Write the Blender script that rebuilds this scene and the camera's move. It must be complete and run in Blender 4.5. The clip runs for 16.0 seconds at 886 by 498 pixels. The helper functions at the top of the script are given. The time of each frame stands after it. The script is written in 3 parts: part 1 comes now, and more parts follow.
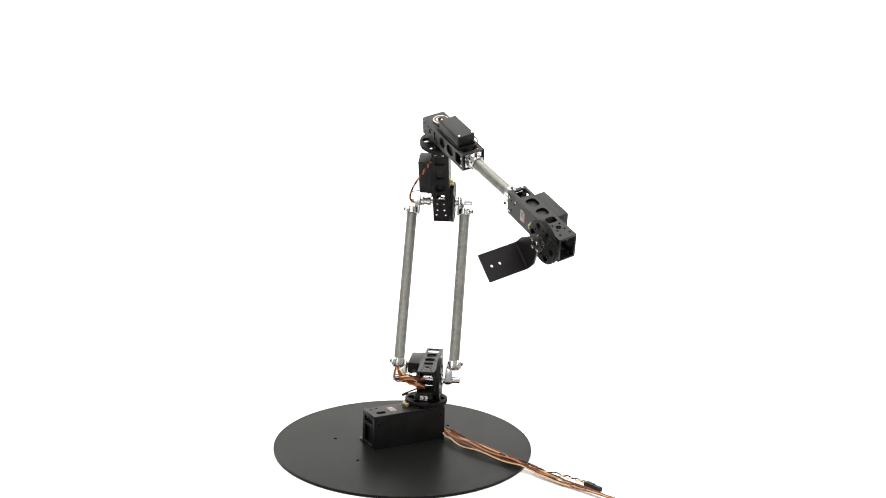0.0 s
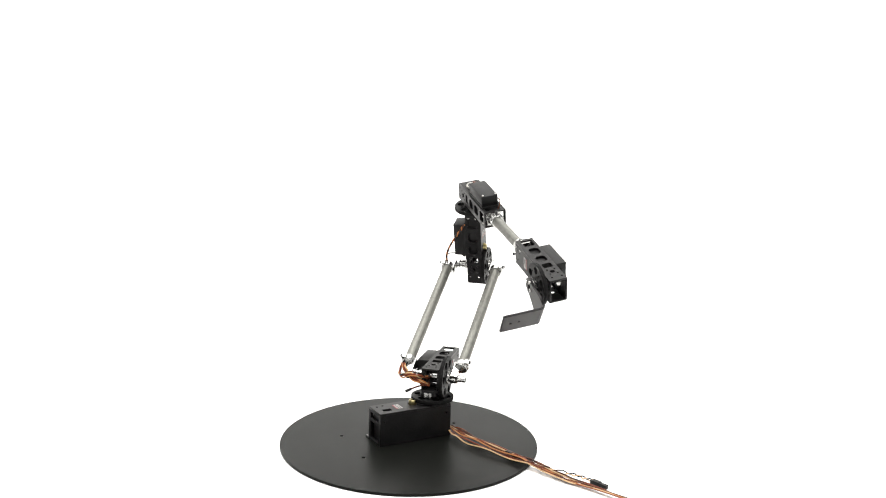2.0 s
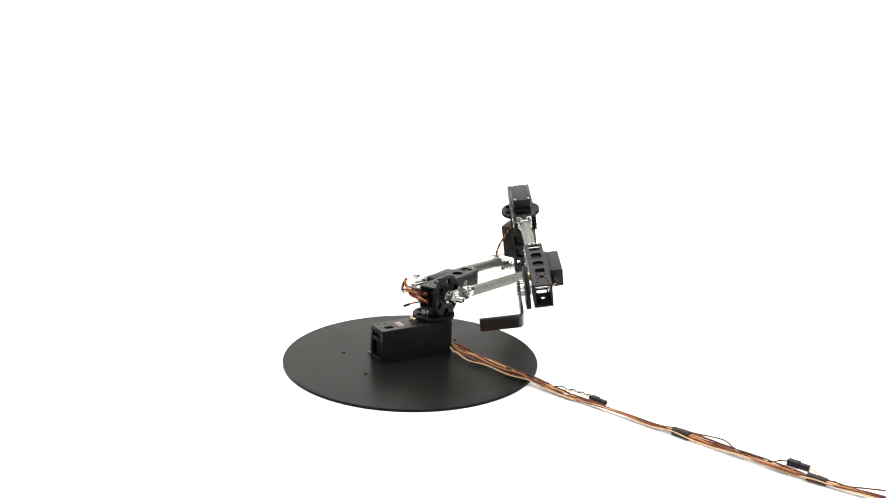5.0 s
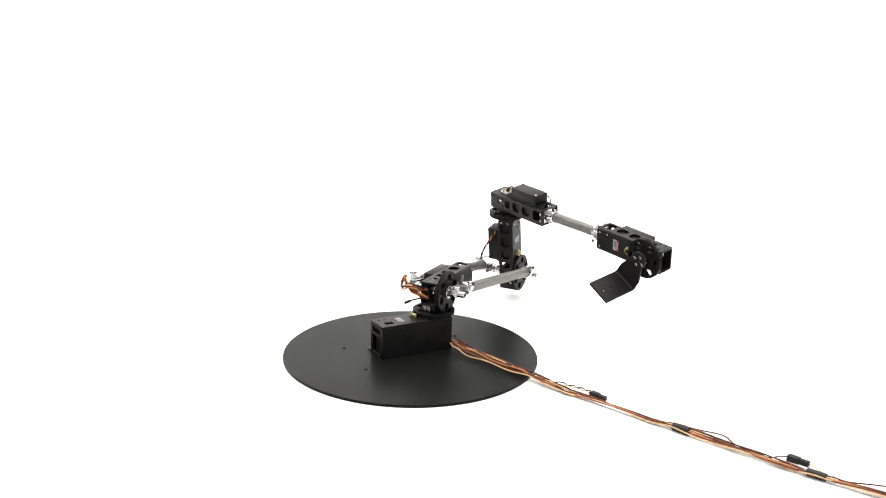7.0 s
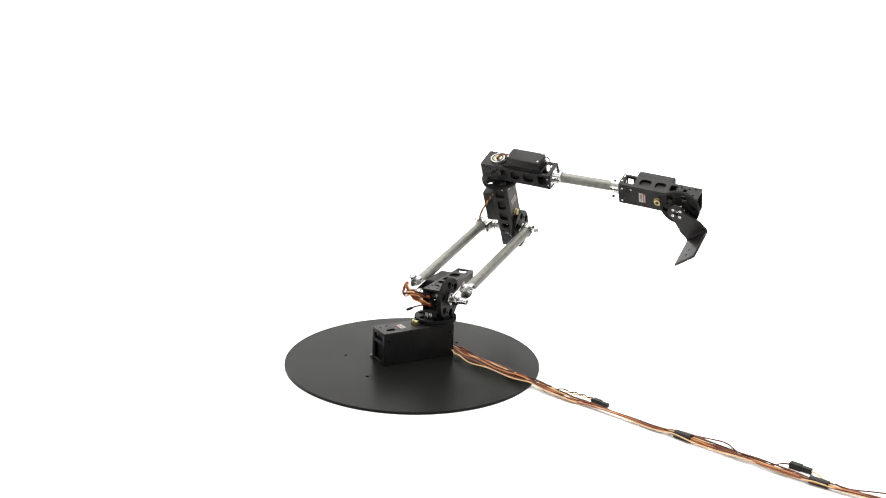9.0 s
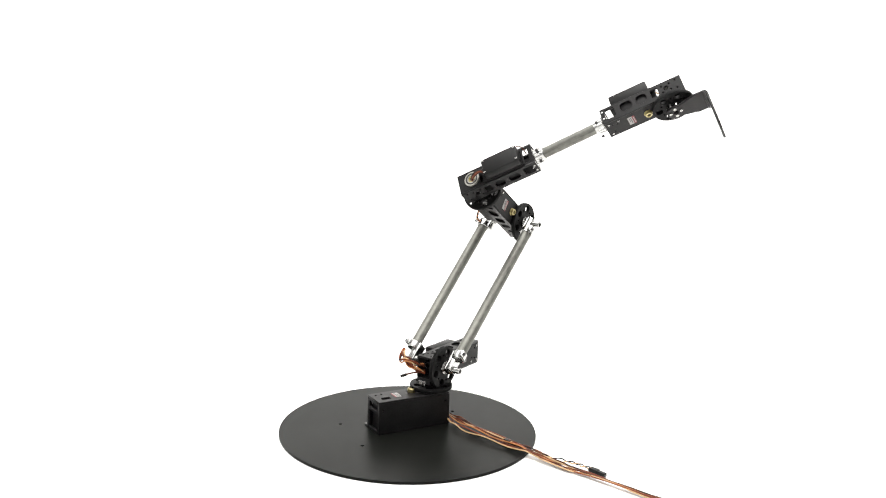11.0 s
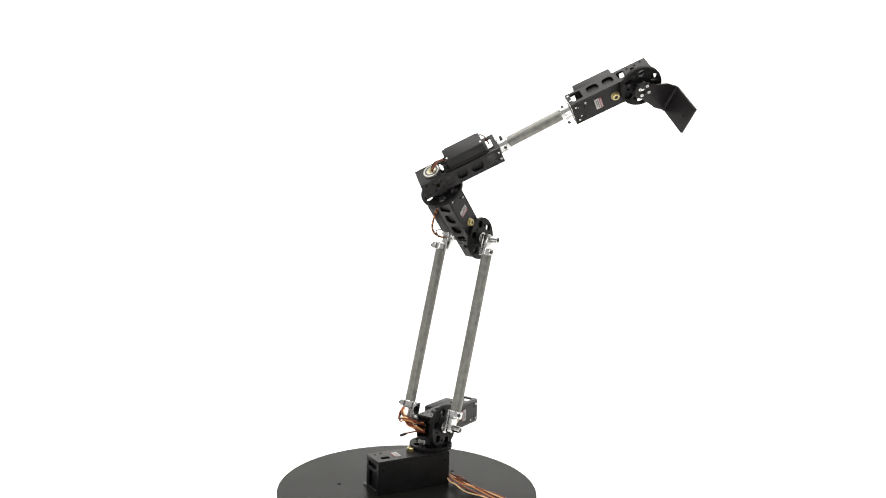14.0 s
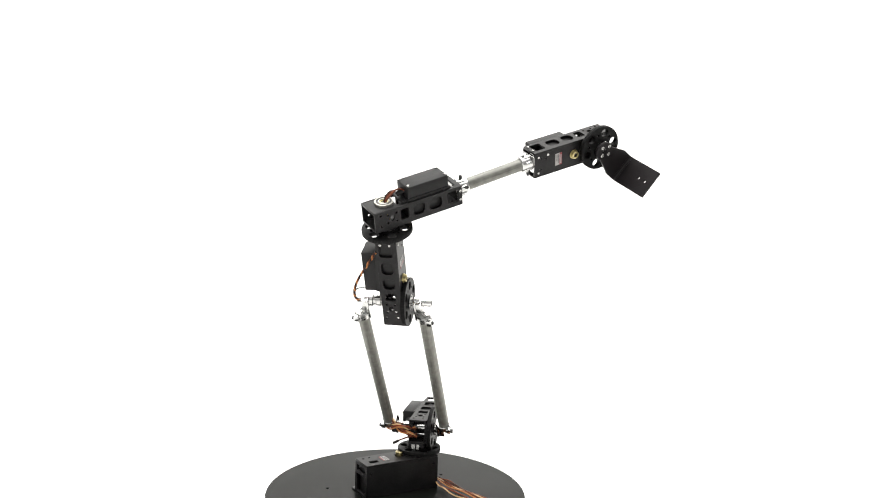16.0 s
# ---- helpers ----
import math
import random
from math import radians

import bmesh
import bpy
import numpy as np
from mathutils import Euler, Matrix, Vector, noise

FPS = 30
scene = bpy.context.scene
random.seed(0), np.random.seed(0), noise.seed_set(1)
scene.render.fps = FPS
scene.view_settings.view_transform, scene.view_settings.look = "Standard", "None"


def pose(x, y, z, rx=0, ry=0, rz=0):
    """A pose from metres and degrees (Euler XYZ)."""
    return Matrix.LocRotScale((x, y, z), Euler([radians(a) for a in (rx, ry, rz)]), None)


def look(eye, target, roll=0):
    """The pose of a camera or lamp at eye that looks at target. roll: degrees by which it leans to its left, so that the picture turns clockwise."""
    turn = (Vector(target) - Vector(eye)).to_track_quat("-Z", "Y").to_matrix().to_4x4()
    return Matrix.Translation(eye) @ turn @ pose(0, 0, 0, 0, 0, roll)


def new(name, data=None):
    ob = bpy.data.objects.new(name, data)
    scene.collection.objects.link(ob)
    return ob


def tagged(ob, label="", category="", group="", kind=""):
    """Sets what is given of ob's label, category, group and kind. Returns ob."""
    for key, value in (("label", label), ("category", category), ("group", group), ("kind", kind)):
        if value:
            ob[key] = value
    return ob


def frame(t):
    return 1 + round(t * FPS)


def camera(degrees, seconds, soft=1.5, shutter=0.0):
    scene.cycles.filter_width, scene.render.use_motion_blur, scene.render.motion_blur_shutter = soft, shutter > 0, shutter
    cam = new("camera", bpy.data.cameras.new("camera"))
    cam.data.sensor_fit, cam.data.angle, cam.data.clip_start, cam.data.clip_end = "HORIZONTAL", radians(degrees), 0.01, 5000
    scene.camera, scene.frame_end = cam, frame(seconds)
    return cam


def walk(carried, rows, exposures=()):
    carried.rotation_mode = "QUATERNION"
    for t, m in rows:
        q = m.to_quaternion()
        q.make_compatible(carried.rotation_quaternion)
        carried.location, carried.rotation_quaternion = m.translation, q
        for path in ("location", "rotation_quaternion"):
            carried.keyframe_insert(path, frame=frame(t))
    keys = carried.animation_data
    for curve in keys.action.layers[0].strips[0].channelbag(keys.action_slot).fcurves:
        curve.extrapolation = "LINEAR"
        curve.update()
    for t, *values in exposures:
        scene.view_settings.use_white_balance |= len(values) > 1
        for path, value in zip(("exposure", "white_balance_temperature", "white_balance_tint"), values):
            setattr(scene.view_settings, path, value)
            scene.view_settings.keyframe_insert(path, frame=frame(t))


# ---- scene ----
# ---- the joint angles of the arm, in degrees, and the camera's pan and tilt, over the clip ----
TIMES = [0, .5, 1, 1.5, 2, 2.5, 3, 3.5, 4, 4.5, 4.7, 6.8, 7, 7.5, 8, 8.5, 8.7, 10.8, 11, 11.5, 12, 12.5, 13, 13.5, 14, 14.5, 15, 15.5, 16]
PAN = [-1.97, -1.30, -1.32, -1.71, -1.63, -1.64, -1.64, -1.65, -1.67, -1.68, -1.68, -1.68, -1.68, -1.68, -1.65, -1.59, -1.56, -1.75, -1.72, -1.69, -1.69, -1.67, -1.68, -1.68, -1.65, -1.65, -1.61, -1.68, -2.29]
TILT = [-11.09, -10.85, -10.95, -11.17, -11.23, -11.89, -13.16, -14.11, -14.75, -15.30, -15.54, -15.90, -15.87, -15.85, -15.81, -15.70, -15.67, -12.31, -11.85, -10.67, -10.05, -9.96, -9.92, -9.82, -8.72, -8.10, -7.99, -8.04, -8.51]
TURN = [-7.67, -12.23, -14.28, -15.25, -16.41, -23.21, -29.68, -32.58, -34.10, -34.32, -34.59, -29.11, -28.47, -27.59, -27.16, -27.02, -27.02, -35.47, -37.22, -38.35, -39.04, -38.48, -38.01, -38.20, -36.22, -32.40, -28.20, -22.75, -13.81]
SHOULDER = [29.74, 43.43, 50.37, 57.61, 65.37, 76.15, 84.74, 91.40, 94.16, 95.33, 95.35, 96.95, 98.75, 98.19, 92.60, 87.55, 84.84, 51.64, 48.10, 42.92, 39.43, 37.71, 34.39, 27.13, 17.69, 5.36, -7.69, -24.64, -37.89]
ELBOW = [-26.20, -17.73, -18.08, -16.33, -17.13, -16.23, -14.47, -12.53, -12.94, -12.72, -12.80, -11.43, -9.34, -9.90, -14.91, -19.56, -22.95, -52.42, -55.65, -61.05, -70.91, -62.74, -50.53, -47.23, -44.04, -39.27, -33.96, -31.88, -24.55]
SWING = [-145.55, -146.42, -146.57, -146.74, -146.71, -147.12, -147.04, -147.04, -146.85, -146.94, -146.88, -116.81, -113.23, -109.70, -109.77, -104.62, -100.96, -58.74, -55.64, -50.86, -48.05, -46.73, -46.70, -46.61, -46.76, -47.43, -47.99, -48.12, -47.70]
WRIST = [-127.62, -102.39, -83.66, -57.50, -28.97, -15.73, -8.91, -7.85, -5.61, -13.55, -22.91, -114.93, -120.52, -112.94, -89.81, -66.75, -58.90, -4.50, -3.29, -1.15, -16.26, -32.31, -41.61, -44.95, -46.81, -46.91, -45.95, -46.55, -48.46]
LEAN = [0, 0, 0, 0, -0.2, -0.9, -1.1, -1.1, -1.1, -1.1, -1.1, 0, 0, 0, 0, 0, 0, 0, 0, 0, 0, 0, 0, 0, 0, 0, 0, 0, 0]
STEPS = [k / 10 for k in range(161)]


def glide(values):
    """The values at every tenth of a second, by a monotone cubic through the given times."""
    t, v = np.array(TIMES, float), np.array(values, float)
    h, d = np.diff(t), np.diff(v) / np.diff(t)
    m = np.zeros(len(t))
    m[0], m[-1] = d[0], d[-1]
    for i in range(1, len(t) - 1):
        if d[i - 1] * d[i] > 0:
            a, b = 2 * h[i] + h[i - 1], h[i] + 2 * h[i - 1]
            m[i] = (a + b) / (a / d[i - 1] + b / d[i])
    out = []
    for s in STEPS:
        i = min(max(int(np.searchsorted(t, s, side="right")) - 1, 0), len(t) - 2)
        u = (s - t[i]) / h[i]
        out.append(float((1 + 2 * u) * (1 - u) ** 2 * v[i] + u * (1 - u) ** 2 * h[i] * m[i]
                         + u * u * (3 - 2 * u) * v[i + 1] + u * u * (u - 1) * h[i] * m[i + 1]))
    return out


# ---- camera: on a tripod, panned and tilted ----
EYE = Vector((0, -1.2976 * math.cos(radians(21.504)), 1.2976 * math.sin(radians(21.504))))
ROLL = 1.45
cam = camera(45.42, 16.0, soft=1.15)


def camera_pose(pan, tilt):
    a, b = radians(pan), radians(tilt)
    way = Vector((-math.sin(a) * math.cos(b), math.cos(a) * math.cos(b), math.sin(b)))
    return look(EYE, EYE + way, ROLL)


walk(cam, [(s, camera_pose(a, b)) for s, a, b in zip(STEPS, glide(PAN), glide(TILT))])

# ---- light: a white studio, one broad overhead softbox out of view, and two added fills ----
world = bpy.data.worlds.new("studio")
scene.world = world
world.use_nodes = True
world.node_tree.nodes["Background"].inputs["Color"].default_value = (1.0, 0.995, 0.985, 1)
world.node_tree.nodes["Background"].inputs["Strength"].default_value = 0.66


def area_lamp(name, eye, target, size, watts, colour):
    data = bpy.data.lights.new(name, "AREA")
    data.shape, data.size, data.energy, data.color = "SQUARE", size, watts, colour
    lamp = new(name, data)
    lamp.matrix_world = look(eye, target)
    return lamp


area_lamp("softbox_overhead", (0.1, 0.0, 2.4), (0.1, 0.05, 0), 3.0, 104, (1, 0.985, 0.96))
# Unseen lamp added to bring the upright sheet up to white.
area_lamp("fill_backdrop", (0.0, 0.1, 2.7), (0.0, 1.5, 0.5), 1.4, 62, (1, 0.985, 0.96))
# Unseen weak fill added at front left to give the black faces shape.
area_lamp("fill_front", (-1.5, -1.6, 1.7), (0, 0, 0.15), 0.7, 8.5, (1, 0.98, 0.95))
scene.view_settings.exposure = 0.0


# ---- materials ----
def material(name, colour, rough, metal=0.0, grain=400, vary=0.15, bump=0.05, stretch=(1, 1, 1), spec=0.5, wear=0.0, blotch=30):
    """A surface with fine grain and broad blotches in colour and gloss, and a slight relief."""
    m = bpy.data.materials.new(name)
    m.use_nodes = True
    n, l = m.node_tree.nodes, m.node_tree.links
    b = n["Principled BSDF"]
    b.inputs["Metallic"].default_value = metal
    b.inputs["Specular IOR Level"].default_value = spec
    co, mp = n.new("ShaderNodeTexCoord"), n.new("ShaderNodeMapping")
    mp.inputs["Scale"].default_value = stretch
    l.new(co.outputs["Object"], mp.inputs["Vector"])
    fine, broad = n.new("ShaderNodeTexNoise"), n.new("ShaderNodeTexNoise")
    fine.inputs["Scale"].default_value, fine.inputs["Detail"].default_value = grain, 4
    broad.inputs["Scale"].default_value, broad.inputs["Detail"].default_value = blotch, 5
    l.new(mp.outputs["Vector"], fine.inputs["Vector"])
    l.new(co.outputs["Object"], broad.inputs["Vector"])
    mix = n.new("ShaderNodeMix")
    mix.data_type = "FLOAT"
    mix.inputs[0].default_value = 0.5
    l.new(fine.outputs["Fac"], mix.inputs[2])
    l.new(broad.outputs["Fac"], mix.inputs[3])
    ramp = n.new("ShaderNodeValToRGB")
    lo, hi = [c * (1 - vary) for c in colour], [min(c * (1 + vary) + wear, 1) for c in colour]
    ramp.color_ramp.elements[0].position, ramp.color_ramp.elements[0].color = 0.35, (*lo, 1)
    ramp.color_ramp.elements[1].position, ramp.color_ramp.elements[1].color = 0.65, (*hi, 1)
    l.new(mix.outputs[0], ramp.inputs["Fac"])
    l.new(ramp.outputs["Color"], b.inputs["Base Color"])
    rr = n.new("ShaderNodeMapRange")
    rr.inputs["To Min"].default_value, rr.inputs["To Max"].default_value = rough * 0.8, min(rough * 1.25, 1)
    l.new(broad.outputs["Fac"], rr.inputs["Value"])
    l.new(rr.outputs["Result"], b.inputs["Roughness"])
    bp = n.new("ShaderNodeBump")
    bp.inputs["Strength"].default_value, bp.inputs["Distance"].default_value = bump, 0.0005
    l.new(fine.outputs["Fac"], bp.inputs["Height"])
    l.new(bp.outputs["Normal"], b.inputs["Normal"])
    return m


WHITE = material("white_seamless", (0.88, 0.877, 0.865), 0.7, grain=60, vary=0.01, bump=0.03, blotch=3)
PLATE = material("black_powder_coat", (0.0044, 0.0047, 0.0041), 0.34, grain=220, vary=0.10, bump=0.0, blotch=9, spec=0.05)
ANODISED = material("black_anodised", (0.0056, 0.0053, 0.0055), 0.40, grain=700, vary=0.35, bump=0.06, wear=0.003, spec=0.14)
PLASTIC = material("black_plastic", (0.0052, 0.0050, 0.0052), 0.5, grain=1200, vary=0.25, bump=0.15, spec=0.18)
GEAR_BLACK = material("black_delrin", (0.0036, 0.0036, 0.0036), 0.45, grain=800, vary=0.25, bump=0.05, spec=0.08)
BRACKET = material("bracket_anodised", (0.0074, 0.0062, 0.0068), 0.36, grain=600, vary=0.25, bump=0.05, spec=0.17)
TUBE = material("brushed_aluminium_tube", (0.150, 0.150, 0.134), 0.52, 0.7, grain=900, vary=0.30, bump=0.12, stretch=(1, 1, 0.03), blotch=170)
TUBE_Y = material("brushed_aluminium_rod", (0.132, 0.132, 0.119), 0.52, 0.7, grain=900, vary=0.30, bump=0.12, stretch=(1, 0.03, 1), blotch=170)
SHINY = material("machined_aluminium", (0.44, 0.44, 0.43), 0.2, 1.0, grain=300, vary=0.2, bump=0.08)
STEEL = material("steel_screw", (0.52, 0.52, 0.50), 0.25, 1.0, grain=500, vary=0.1)
DARK_STEEL = material("black_oxide_screw_and_bore", (0.02, 0.02, 0.02), 0.35, 0.3, grain=500)
DULL_STEEL = material("dull_steel", (0.34, 0.33, 0.30), 0.42, 0.9, grain=500, vary=0.15)
BRASS = material("brass", (0.40, 0.34, 0.17), 0.34, 1.0, grain=500, vary=0.12)
# Print colour, also on the discs that stand for shade in the tube ends.
PRINT_AND_SHADE = material("sticker_print_and_shade", (0.03, 0.03, 0.03), 0.5, grain=300)
RED = material("sticker_red", (0.15, 0.025, 0.03), 0.5, grain=300, vary=0.1)
PALE = material("sticker_pale", (0.24, 0.23, 0.22), 0.5, grain=300, vary=0.1)
WIRE_BROWN = material("wire_brown", (0.062, 0.017, 0.007), 0.5, grain=200, spec=0.2)
WIRE_RED = material("wire_red", (0.14, 0.032, 0.012), 0.5, grain=200, spec=0.2)
WIRE_ORANGE = material("wire_orange", (0.38, 0.15, 0.05), 0.5, grain=200, spec=0.25)
WIRE_YELLOW = material("wire_yellow", (0.46, 0.30, 0.15), 0.5, grain=200, spec=0.25)
WIRE_BLACK = material("wire_black", (0.011, 0.0095, 0.009), 0.5, grain=200, spec=0.2)


# ---- helpers for shapes ----
def part(name, bm, mat, parent, label="", smooth=False):
    """Link a bmesh as one mesh object under a thing or a part."""
    me = bpy.data.meshes.new(name)
    bm.to_mesh(me)
    bm.free()
    return mesh_part(name, me, mat, parent, label, smooth)


def mesh_part(name, me, mat, parent, label="", smooth=False, m=None):
    if not me.materials:
        me.materials.append(mat)
    if smooth:
        me.shade_smooth()
        me.set_sharp_from_angle(angle=radians(40))
    ob = new(name, me)
    ob.parent = parent
    if m is not None:
        ob.matrix_basis = m
    if label:
        tagged(ob, label)
    return ob


def box(bm, lo, hi, bevel=0.0, segments=2):
    """A bevelled box between two corners."""
    lo, hi = Vector(lo), Vector(hi)
    made = bmesh.ops.create_cube(bm, size=1, matrix=Matrix.Translation((lo + hi) / 2) @ Matrix.Diagonal((*(hi - lo), 1)))
    if bevel:
        edges = {e for v in made["verts"] for e in v.link_edges}
        bmesh.ops.bevel(bm, geom=list(edges), offset=bevel, segments=segments, affect="EDGES", profile=0.5)


def rod(bm, a, b, r, r2=None, bore=0.0, bevel=0.0, n=28):
    """A turned cylinder from a to b, hollow if a bore is given, with its rims broken."""
    a, b = Vector(a), Vector(b)
    r2 = r if r2 is None else r2
    d = (b - a).length
    turn = Matrix.Translation(a) @ (b - a).to_track_quat("Z", "Y").to_matrix().to_4x4()
    rings = [(r - bevel, 0), (r, bevel), (r2, d - bevel), (r2 - bevel, d)] if bevel else [(r, 0), (r2, d)]
    if bore:
        rings = [(bore, min(0.004, d / 2))] + [(bore, 0)] + rings + [(bore, d)] + [(bore, d - min(0.004, d / 2))]
    loops = []
    for rad, z in rings:
        loops.append([bm.verts.new(turn @ Vector((rad * math.cos(k * math.tau / n), rad * math.sin(k * math.tau / n), z))) for k in range(n)])
    for p, q in zip(loops, loops[1:]):
        for k in range(n):
            bm.faces.new((p[k], p[(k + 1) % n], q[(k + 1) % n], q[k]))
    bm.faces.new(loops[0][::-1])
    bm.faces.new(loops[-1])


def ring(r, n=24, x=0.0, y=0.0):
    return [(x + r * math.cos(k * math.tau / n), y + r * math.sin(k * math.tau / n)) for k in range(n)]


def slot(x0, y0, x1, y1, r, n=5):
    """A rectangle with rounded corners."""
    out = []
    for cx, cy, a in ((x1 - r, y1 - r, 0), (x0 + r, y1 - r, 90), (x0 + r, y0 + r, 180), (x1 - r, y0 + r, 270)):
        out += [(cx + r * math.cos(radians(a + 90 * k / n)), cy + r * math.sin(radians(a + 90 * k / n))) for k in range(n + 1)]
    return out


def plate(outline, holes, thickness, m=None, bevel=0.0003):
    """The mesh of a flat plate with holes through it, centred on its thickness in z."""
    cu = bpy.data.curves.new("plate", "CURVE")
    cu.dimensions, cu.fill_mode = "2D", "BOTH"
    cu.extrude, cu.bevel_depth, cu.bevel_resolution = thickness / 2 - bevel, bevel, 1
    cu.offset = -bevel
    for pts in [outline] + holes:
        s = cu.splines.new("POLY")
        s.points.add(len(pts) - 1)
        for p, (x, y) in zip(s.points, pts):
            p.co = (x, y, 0, 1)
        s.use_cyclic_u = True
    ob = bpy.data.objects.new("plate", cu)
    me = bpy.data.meshes.new_from_object(ob)
    bpy.data.objects.remove(ob)
    bpy.data.curves.remove(cu)
    if m is not None:
        me.transform(m)
    me.materials.clear()
    return me


def plates(parts):
    """One bmesh out of several meshes."""
    bm = bmesh.new()
    for me in parts:
        bm.from_mesh(me)
        bpy.data.meshes.remove(me)
    return bm


def smooth_path(points, per=8):
    """A Catmull-Rom path through the points."""
    p = [Vector(q) for q in points]
    p = [p[0] * 2 - p[1]] + p + [p[-1] * 2 - p[-2]]
    out = []
    for i in range(1, len(p) - 2):
        for k in range(per):
            u = k / per
            out.append(0.5 * (2 * p[i] + (p[i + 1] - p[i - 1]) * u + (2 * p[i - 1] - 5 * p[i] + 4 * p[i + 1] - p[i + 2]) * u * u
                              + (3 * p[i] - p[i - 1] - 3 * p[i + 1] + p[i + 2]) * u ** 3))
    return out + [p[-2]]


def cord(bm, path, r, n=8):
    """A round cord along a path."""
    up, loops = Vector((0.13, 0.21, 0.97)), []
    for i, q in enumerate(path):
        t = (path[min(i + 1, len(path) - 1)] - path[max(i - 1, 0)]).normalized()
        s = t.cross(up).normalized() if abs(t.dot(up)) < 0.98 else t.orthogonal().normalized()
        w = s.cross(t)
        loops.append([bm.verts.new(q + r * (s * math.cos(k * math.tau / n) + w * math.sin(k * math.tau / n))) for k in range(n)])
    for p, q in zip(loops, loops[1:]):
        for k in range(n):
            bm.faces.new((p[k], p[(k + 1) % n], q[(k + 1) % n], q[k]))
    bm.faces.new(loops[0][::-1])
    bm.faces.new(loops[-1])


def frame_of(x, y, origin=(0, 0, 0)):
    """The pose whose x and y axes point along x and y."""
    x, y = Vector(x), Vector(y)
    return Matrix.Translation(origin) @ Matrix((x, y, x.cross(y))).transposed().to_4x4()


# ---- the setting: a white table sheet that sweeps up behind ----
FLOOR = -0.0035


def studio_sweep():
    """The sheet's profile, run out sideways: flat on the table, curved up, then upright, 6 mm thick."""
    rows = [(-4.0 + 0.46 * k, 0.0) for k in range(11)]
    rows += [(0.6 + 0.9 * math.sin(radians(a)), 0.9 - 0.9 * math.cos(radians(a))) for a in range(5, 91, 5)]
    rows += [(1.5, 1.6), (1.5, 2.4), (1.5, 3.2)]
    back = [(y + 0.006 * math.sin(t), z - 0.006 * math.cos(t)) for (y, z), t in
            zip(rows, [0.0] * 11 + [radians(a) for a in range(5, 91, 5)] + [radians(90)] * 3)]
    loop = rows + back[::-1]
    bm = bmesh.new()
    ends = [[bm.verts.new((x, y, z + FLOOR)) for y, z in loop] for x in (-4.0, -2.0, 0.0, 2.0, 4.0)]
    n = len(loop)
    for p, q in zip(ends, ends[1:]):
        for i in range(n):
            j = (i + 1) % n
            bm.faces.new((p[i], q[i], q[j], p[j]))
    bmesh.ops.recalc_face_normals(bm, faces=bm.faces[:])
    ob = part("backdrop", bm, WHITE, None)
    return tagged(ob, "seamless white studio table sheet sweeping up behind", "backdrop", kind="structure")


studio_sweep()

# ---- the robot arm ----
AXIS = Vector((0.0266, 0.0300, 0))
HEAD = 27.3
SHOULDER_Y, SHOULDER_Z = 0.0031, 0.0704
UPPER = 0.2330
TUBE_IN = (-0.0356, 0.0322)
TUBE_BACK = -0.0051
SWING_AT = (0.0024, -0.0041)
FORE_Z = 0.1113
WRIST_AT = (0.2565, 0.1092)

robot_arm = tagged(new("robot_arm"), "black robot arm with aluminium tubes on a round black plate", "robot arm")

HALF_X, FACE, HALF_Z, BACK, FRONT, WALL = 0.0100, 0.0117, 0.0147, -0.0190, 0.0818, 0.0022


def screw_mesh(r=0.0013, h=0.0011):
    bm = bmesh.new()
    rod(bm, (0, 0, -0.001), (0, 0, h), r, bore=r * 0.45, bevel=0.0003, n=12)
    me = bpy.data.meshes.new("screw")
    bm.to_mesh(me)
    bm.free()
    me.materials.append(STEEL)
    me.shade_smooth()
    me.set_sharp_from_angle(angle=radians(40))
    return me


SCREW = screw_mesh()
BIG_SCREW = screw_mesh(0.0019, 0.0016)


def screws(parent, places, way, m=None, me=None):
    """A screw at each place, its head towards way."""
    turn = Vector(way).to_track_quat("Z", "Y").to_matrix().to_4x4()
    for p in places:
        pose_of = Matrix.Translation(p) @ turn
        mesh_part("screw", me or SCREW, STEEL, parent, m=(m @ pose_of) if m is not None else pose_of)


